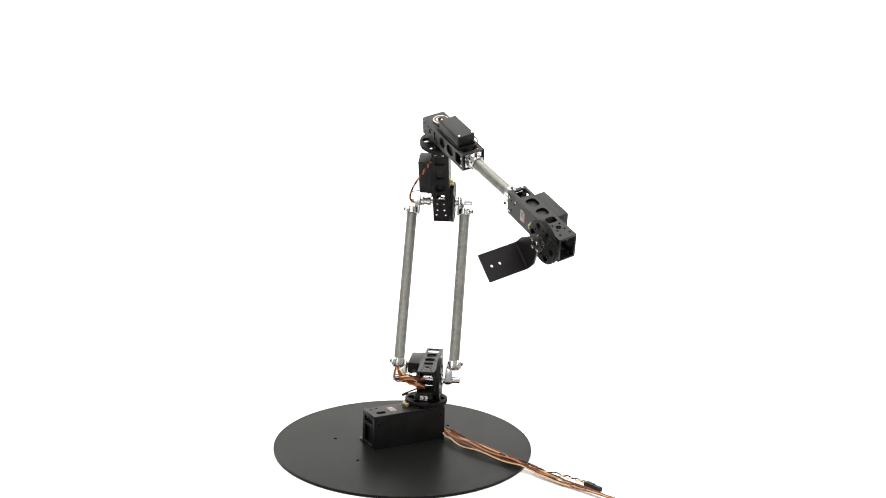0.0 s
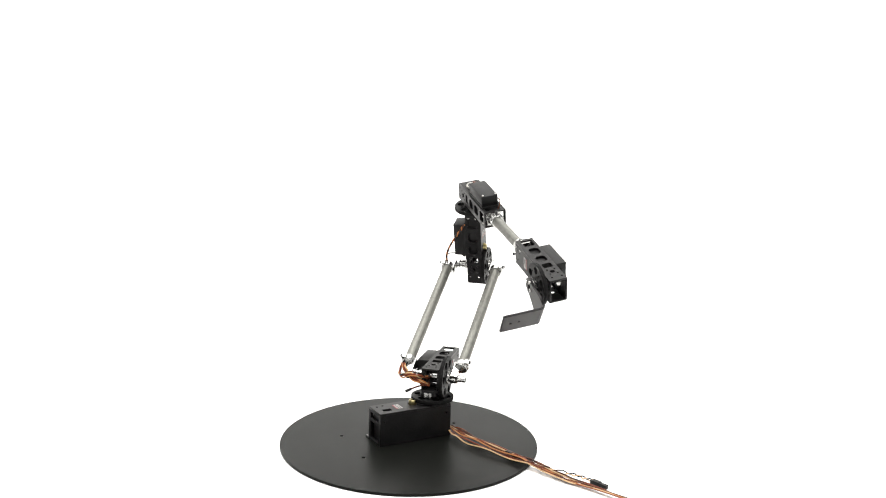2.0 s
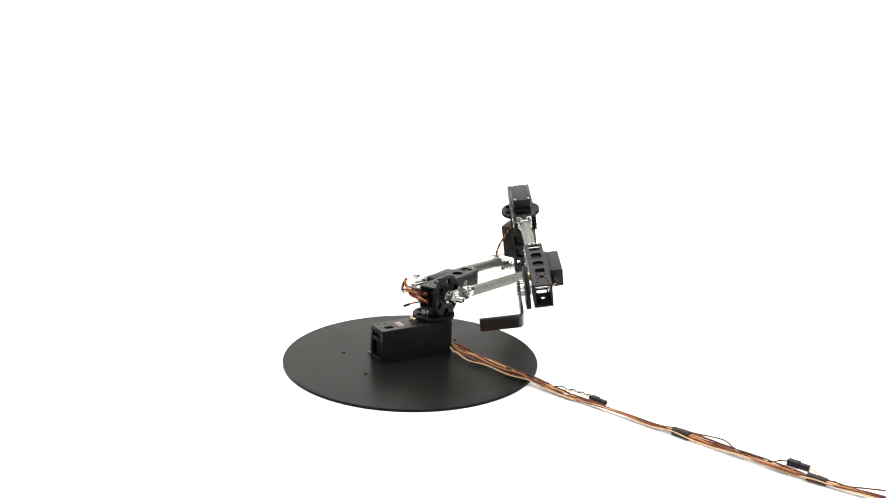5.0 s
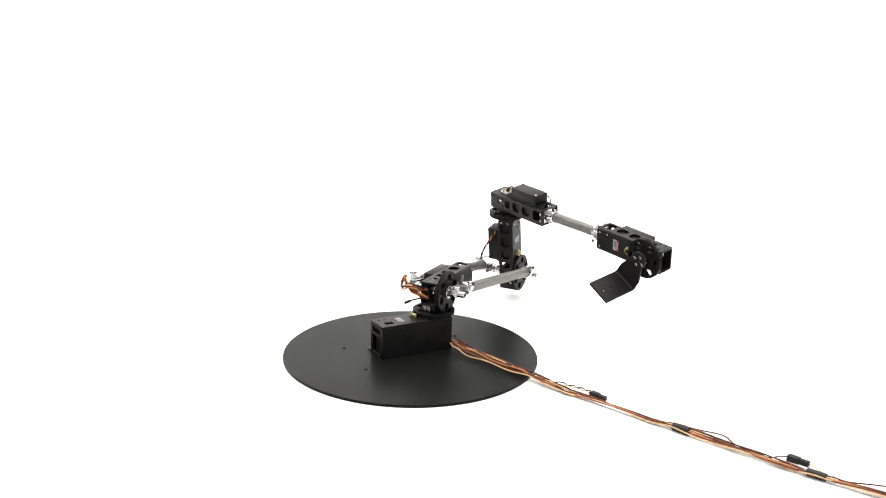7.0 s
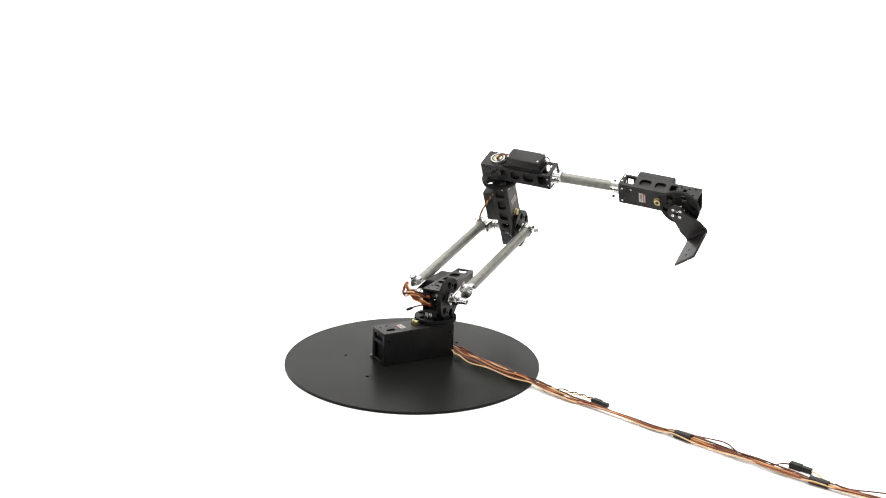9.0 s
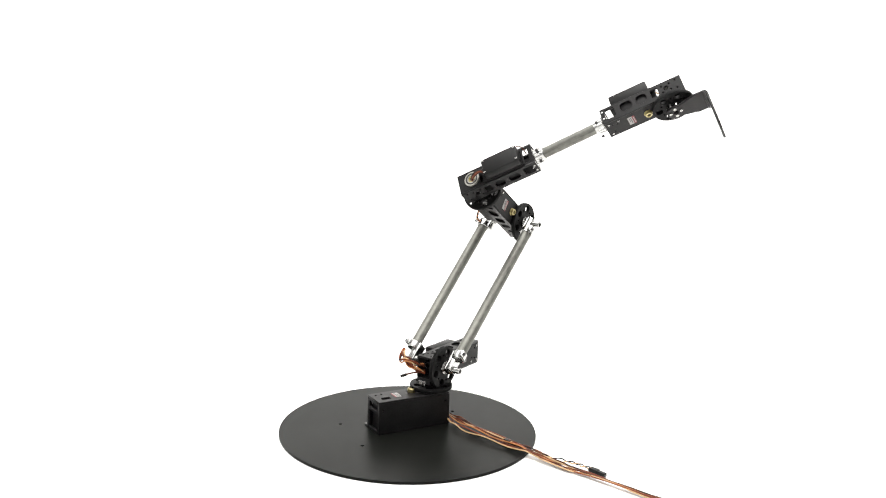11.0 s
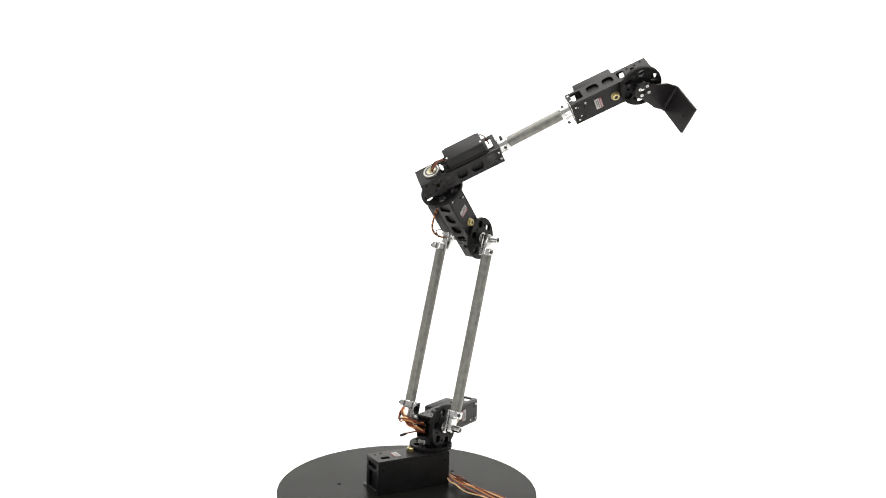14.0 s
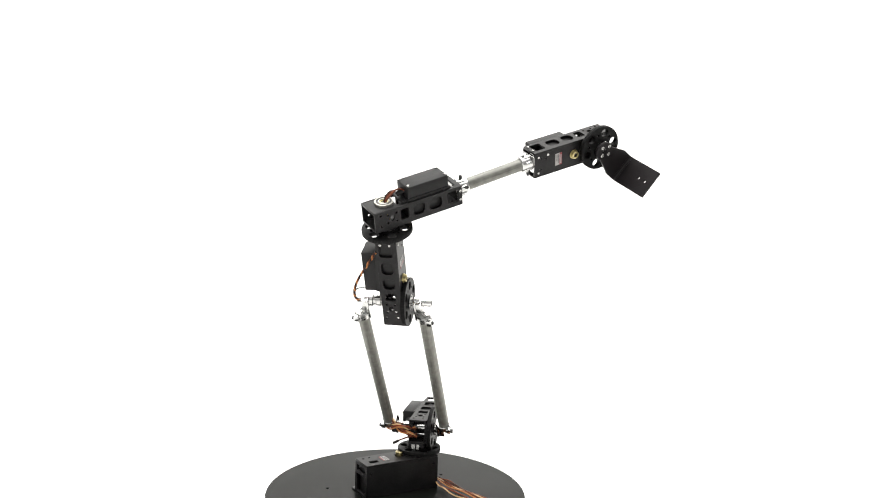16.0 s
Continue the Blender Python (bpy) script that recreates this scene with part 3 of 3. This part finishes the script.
# the forearm: the lower channel and its tube
def forearm():
    m = Matrix.Translation((-0.0003, 0, FORE_Z + 0.0005)) @ pose(0, 0, 0, -0.8) @ frame_of((0, 0, -1), (0, 1, 0))
    ob = geared_joint("forearm_frame", m, "black slotted channel of the forearm joint", out=0.0262)
    bearing = None
    for r, bore, z, mat, name in ((0.0098, 0.0082, 0.0130, DULL_STEEL, "bearing"), (0.0083, 0.0060, 0.0122, DARK_STEEL, "shield"), (0.0061, 0.0047, 0.0130, DULL_STEEL, "inner_race")):
        bm = bmesh.new()
        rod(bm, (-0.001, 0, FORE_Z + 0.0095), (-0.001, 0, FORE_Z + z), r, bore=bore, bevel=0.0004)
        made = part(name, bm, mat, bearing or ob, "steel ball bearing ring" if bearing is None else "", True)
        bearing = bearing or made
    bm = bmesh.new()
    rod(bm, (-0.001, 0, FORE_Z - 0.0130), (-0.001, 0, FORE_Z + 0.0122), 0.0048, bore=0.0030, bevel=0.0005)
    part("axle", bm, BRASS, ob, "brass hollow axle", True)
    bm = bmesh.new()
    rod(bm, (0, 0, FORE_Z - 0.0150), (0, 0, FORE_Z - 0.0090), 0.0125, bevel=0.0005)
    part("gear_hub", bm, ANODISED, ob)
    bm = socket_mesh(0.0820, 1)
    bm.transform(Matrix.Translation((0.001, 0, FORE_Z)))
    part("tube_socket", bm, SHINY, ob, "bright machined aluminium socket", True)
    bm = bmesh.new()
    rod(bm, (0.001, 0.0860, FORE_Z), (0.0, 0.1700, FORE_Z + 0.0003), 0.00655, n=32)
    part("tube", bm, TUBE_Y, ob, "grey aluminium tube", True)
    bm = bmesh.new()
    for k in range(6):
        a = radians(52)
        c, d, y = 0.00655 * math.cos(a), 0.00655 * math.sin(a), 0.1380 + 0.0030 * k
        rod(bm, (0.0005 + c * 0.97, y, FORE_Z - 0.0006 + d * 0.97), (0.0005 + c * 1.012, y, FORE_Z - 0.0006 + d * 1.012), 0.0008, n=6)
    part("print", bm, PRINT_AND_SHADE, ob, "dark print marks on the tube")
    for x, z in ((0.011, 0.004), (-0.0005, 0.0110)):
        bm = bmesh.new()
        rod(bm, (0.001 + x * 0.8, 0.0885, FORE_Z + z * 0.8), (0.001 + x * 1.18, 0.0885, FORE_Z + z * 1.18), 0.0018, bore=0.0008, bevel=0.0003, n=12)
        part("set_screw", bm, DARK_STEEL, ob, "", True)
    top = FORE_Z + 0.0128
    for mat, dx in ((WIRE_BROWN, 0.0), (WIRE_RED, 0.0016), (WIRE_BLACK, -0.0016), (WIRE_BROWN, 0.0028)):
        bm = bmesh.new()
        cord(bm, smooth_path([(dx * 0.6, 0.0, top - 0.006), (dx, 0.0015, top + 0.002), (dx * 1.3, 0.0075, top + 0.0075), (dx * 1.5, 0.0150, top + 0.0085 + dx), (dx * 1.5 + 0.001, 0.0215, top + 0.0070)]), 0.0008)
        part("wire", bm, mat, ob, "", True)
    bm = bmesh.new()
    cord(bm, smooth_path([(-0.0085, 0.0650, top + 0.008), (-0.0115, 0.0690, top + 0.006), (-0.0105, 0.0725, top + 0.001), (-0.0060, 0.0735, top - 0.008)]), 0.0008)
    part("wire", bm, WIRE_BROWN, ob, "", True)
    return ob


forearm_frame = forearm()


# the wrist: the channel at the tube's far end
def wrist():
    y, z = WRIST_AT
    droop = radians(2.1)
    m = frame_of((1, 0, 0), (0, -math.cos(droop), math.sin(droop)), (0, 0, 0))
    m = Matrix.Translation((-0.0028, y, z - 0.0022)) @ pose(0, 0, 0, 0, 0, 0.6) @ m
    ob = geared_joint("wrist_frame", m, "black slotted channel of the wrist joint")
    bm = socket_mesh(y - 0.0820, -1)
    bm.transform(Matrix.Translation((-0.001, 0, z + 0.0022)))
    part("tube_socket", bm, SHINY, ob, "bright machined aluminium socket", True)
    for x, dz in ((0.009, -0.0068), (-0.0005, 0.0110)):
        bm = bmesh.new()
        rod(bm, (x * 0.8, y - 0.0895, z + dz * 0.8), (x * 1.08, y - 0.0895, z + dz * 1.08), 0.0018, bore=0.0008, bevel=0.0003, n=12)
        part("set_screw", bm, DARK_STEEL, ob, "", True)
    for s in (-1, 1):
        bm = bmesh.new()
        rod(bm, (s * 0.0095, y, z), (s * 0.0115, y, z), 0.0085, bore=0.0035, bevel=0.0004)
        part("bearing", bm, STEEL, ob, "steel ball bearing", True)
    bm = bmesh.new()
    cord(bm, smooth_path([(-0.020, y - 0.021, z - 0.004), (-0.019, y - 0.015, z - 0.007), (-0.013, y - 0.010, z - 0.009), (-0.008, y - 0.012, z - 0.008)]), 0.0009)
    part("wire", bm, WIRE_YELLOW, ob, "", True)
    return ob


wrist_frame = wrist()


# the bent bracket at the end, with its gear; its axle is along x through the origin, its arm along y
def end_bracket():
    reach, half, long_, t, px = 0.0395, 0.0163, 0.0490, 0.0030, 0.0243
    bend = 0.0040
    tip, neck = 0.0104, 0.0215
    flat = [(reach - bend, half), (neck + 0.003, half), (neck, half - 0.0012)]
    flat += [(-tip * math.sin(radians(a)), tip * math.cos(radians(a))) for a in range(-28, 209, 12)]
    flat += [(neck, 0.0012 - half), (neck + 0.003, -half), (reach - bend, -half)]
    m1 = Matrix.Translation((px, 0, 0)) @ frame_of((0, 1, 0), (0, 0, 1))
    first = plate(flat, [ring(0.0030, 16)], t, m1, 0.0005)
    m2 = Matrix.Translation((px + bend, reach, 0)) @ frame_of((1, 0, 0), (0, 0, 1))
    second = plate(slot(0, -half, long_ - bend, half, 0.0008, 2), [ring(0.0015, 12, 0.0390 - bend, 0), ring(0.0015, 12, 0.0290 - bend, 0)], t, m2, 0.0005)
    bm = plates([first, second])
    rows = []
    for k in range(7):
        a = radians(90 * k / 6)
        for r in (bend - t / 2, bend + t / 2):
            rows.append((px + bend - r * math.cos(a), reach - bend + r * math.sin(a)))
    pts = [[bm.verts.new((x, y, w)) for w in (-half, half)] for x, y in rows]
    for k in range(6):
        a, b, c, d = pts[2 * k], pts[2 * k + 1], pts[2 * k + 2], pts[2 * k + 3]
        bm.faces.new((a[0], a[1], c[1], c[0]))
        bm.faces.new((b[0], d[0], d[1], b[1]))
        bm.faces.new((a[0], c[0], d[0], b[0]))
        bm.faces.new((a[1], b[1], d[1], c[1]))
    bm.transform(Matrix.Translation((0, 0, -0.0012)))
    ob = part("end_bracket", bm, BRACKET, robot_arm, "black bent metal bracket with two bolt holes")
    mesh_part("gear", GEAR, GEAR_BLACK, ob, "black spur gear with round holes", m=Matrix.Translation((0.0118, 0, 0)) @ frame_of((0, 1, 0), (0, 0, 1)) @ Matrix.Diagonal((0.955, 0.955, 1, 1)))
    bm = bmesh.new()
    rod(bm, (0.0170, 0, 0), (0.0231, 0, 0), 0.0078, bevel=0.0006)
    for k in range(8):
        a = (k + 0.5) * math.tau / 8
        rod(bm, (0.0182, 0.0078 * math.cos(a), 0.0078 * math.sin(a)), (0.0226, 0.0078 * math.cos(a), 0.0078 * math.sin(a)), 0.0016, bevel=0.0003, n=8)
    part("hub", bm, SHINY, ob, "bright aluminium hub", True)
    screws(ob, [(px + t / 2, 0.0062 * math.cos(radians(a)), 0.0062 * math.sin(radians(a))) for a in (0, 90, 180, 270)], (1, 0, 0), me=BIG_SCREW)
    bm = bmesh.new()
    rod(bm, (-0.0110, 0, 0), (0.0184, 0, 0), 0.0030)
    part("axle", bm, STEEL, ob, "", True)
    return ob


end_bracket_part = end_bracket()


# ---- the cable that trails over the plate and the table ----
def cable_bundle():
    top = tagged(new("cable_bundle"), "trailing bundle of brown and orange servo wires with black plugs", "cable")
    # the line of the bundle: over the plate, down its edge, on over the table
    line = [(0.0480, 0.0290, 0.0055), (0.0604, 0.0155, 0.0042), (0.0758, -0.0010, 0.0030), (0.1012, -0.0295, 0.0026), (0.1312, -0.0622, 0.0026), (0.1448, -0.0818, 0.0020)]
    line += [(0.1672, -0.1091, -0.0008), (0.2008, -0.1392, -0.001), (0.2530, -0.1886, -0.001), (0.2807, -0.2111, -0.0005), (0.3254, -0.2515, -0.001)]
    line += [(0.3683, -0.2938, -0.001), (0.3936, -0.3149, -0.0005), (0.4384, -0.3475, -0.001), (0.52, -0.405, -0.001), (0.66, -0.50, -0.001)]
    side = Vector((0.66, 0.75, 0))
    path = [q + side * (0.0055 if i > 84 else 0.0055 * max(0, i - 60) / 24) for i, q in enumerate(smooth_path(line, 14))]
    tint = [WIRE_YELLOW, WIRE_RED, WIRE_BROWN, WIRE_ORANGE, WIRE_BROWN, WIRE_RED, WIRE_YELLOW, WIRE_BROWN, WIRE_BLACK, WIRE_BROWN, WIRE_RED]
    rnd = random.Random(5)
    for k, mat in enumerate(tint):
        off, ph, amp, turns = (k - 5) * 0.00105, rnd.uniform(0, 6.3), rnd.uniform(0.0003, 0.0011), rnd.uniform(4, 9)
        spread = rnd.uniform(0.4, 1.6)
        bm = bmesh.new()
        pts = []
        for i, q in enumerate(path):
            u = i / (len(path) - 1)
            loose = 0.9 + (0.45 if u > 0.35 else 0.2) * math.sin(u * 21 + 0.7)
            loose += 0.65 * spread * math.sin(math.pi * min(1, u * 3)) if off < 0 else 0.7 * spread * max(0, 1 - u * 6)
            d = off * loose * min(1, 0.45 + u * 9) + amp * math.sin(ph + turns * u * 6.3)
            if k < 3 and u < 0.3:
                d -= 0.0062 * math.sin(math.pi * u / 0.3)
            lift = 0.0011 + 0.0009 * (1 + math.sin(ph * 2 + turns * 1.3 * u * 6.3)) - 0.0003
            pts.append(q + side * d + Vector((0, 0, lift)))
        cord(bm, pts, 0.00075, 6)
        part("wire", bm, mat, top, "", True)

    def plug(a, b, w, h, lift=0.0):
        a, b = Vector(a), Vector(b)
        bm = bmesh.new()
        n = (b - a).length
        box(bm, (0, -w, 0), (n * 0.55, w, h), 0.0007)
        box(bm, (n * 0.5, -w * 0.8, h * 0.12), (n, w * 0.8, h * 0.9), 0.0007)
        turn = math.degrees(math.atan2(b.y - a.y, b.x - a.x))
        bm.transform(pose(a.x, a.y, a.z + lift, 0, 0, turn))
        part("plug", bm, PLASTIC, top, "black plastic wire plug")

    def sleeve(a, b, r):
        bm = bmesh.new()
        a, b = Vector(a), Vector(b)
        pts = [a.lerp(b, k / 6) for k in range(7)]
        cord(bm, pts, r, 14)
        part("sleeve", bm, WIRE_BLACK, top, "black heat-shrink sleeve", True)

    plug((0.2020, -0.1130, FLOOR), (0.2165, -0.1290, FLOOR), 0.0034, 0.0060)
    plug((0.3740, -0.2640, FLOOR), (0.3905, -0.2790, FLOOR), 0.0036, 0.0062)
    plug((0.1130, -0.0400, 0.0), (0.1255, -0.0545, 0.0), 0.0026, 0.0054)
    sleeve((0.2750, -0.2000, 0.0012), (0.2885, -0.2125, 0.0010), 0.0045)
    sleeve((0.3815, -0.2970, 0.0010), (0.3960, -0.3085, 0.0008), 0.0040)
    for pts, mat in (([(0.1500, -0.0890, 0.003), (0.1721, -0.0975, 0.001), (0.1850, -0.1040, 0.000), (0.1950, -0.1120, 0.000), (0.2020, -0.1190, 0.000)], WIRE_BLACK),
                     ([(0.1500, -0.0890, 0.002), (0.1715, -0.0985, -0.001), (0.1860, -0.1035, -0.001), (0.1945, -0.1128, -0.001), (0.2015, -0.1195, 0.000)], WIRE_YELLOW),
                     ([(0.2860, -0.2080, 0.002), (0.3020, -0.2120, 0.000), (0.3228, -0.2194, -0.002), (0.3283, -0.2413, -0.001), (0.3430, -0.2600, -0.001), (0.3540, -0.2693, -0.001), (0.3650, -0.2680, 0.000), (0.3730, -0.2695, 0.000)], WIRE_BROWN),
                     ([(0.3880, -0.2830, 0.000), (0.3920, -0.2900, 0.000), (0.3940, -0.2990, 0.000), (0.4010, -0.3110, 0.000)], WIRE_YELLOW),
                     ([(0.4010, -0.3110, 0.001), (0.4142, -0.3178, -0.001), (0.4475, -0.3259, -0.001), (0.52, -0.350, -0.001), (0.62, -0.40, -0.001)], WIRE_BROWN)):
        pts = [(x + 0.0016, y + 0.0046, z) for x, y, z in pts]
        bm = bmesh.new()
        run = smooth_path(pts)
        if pts[0][0] < 0.16:
            ph = 0 if mat is WIRE_BLACK else math.pi
            run = [q + 0.0010 * Vector((math.sin(ph + i * 0.9) * 0.7, math.sin(ph + i * 0.9) * 0.7, math.cos(ph + i * 0.9) + 1)) for i, q in enumerate(run)]
        cord(bm, run, 0.0008)
        part("wire", bm, mat, top, "", True)
    return top


cable_bundle()


# ---- what moves ----
def motions():
    turn_x = lambda a: Matrix.Rotation(radians(a), 4, "X")
    turn_z = lambda a: Matrix.Rotation(radians(a), 4, "Z")
    rows = {"shoulder": [], "upper": [], "elbow": [], "fore": [], "end": []}
    for s, q1, q2, q3, q4, q5, slack in zip(STEPS, glide(TURN), glide(SHOULDER), glide(ELBOW), glide(SWING), glide(WRIST), glide(LEAN)):
        a = Matrix.Translation(AXIS) @ turn_z(q1) @ Matrix.Translation((0, SHOULDER_Y, SHOULDER_Z))
        b = a @ turn_x(-q2)
        c = a @ Matrix.Translation((turn_x(-q2) @ Vector((0, 0, UPPER)))) @ turn_x(-q3) @ Matrix.Rotation(radians(slack), 4, "Y")
        d = c @ Matrix.Translation((*SWING_AT, 0)) @ turn_z(q4)
        e = d @ Matrix.Translation((0, *WRIST_AT)) @ turn_x(q5)
        for key, m in zip(rows, (a, b, c, d, e)):
            rows[key].append((s, m))
    walk(shoulder_frame, rows["shoulder"])
    walk(upper_arm_part, rows["upper"])
    walk(elbow_frame, rows["elbow"])
    walk(forearm_frame, rows["fore"])
    walk(wrist_frame, rows["fore"])
    walk(end_bracket_part, rows["end"])


motions()
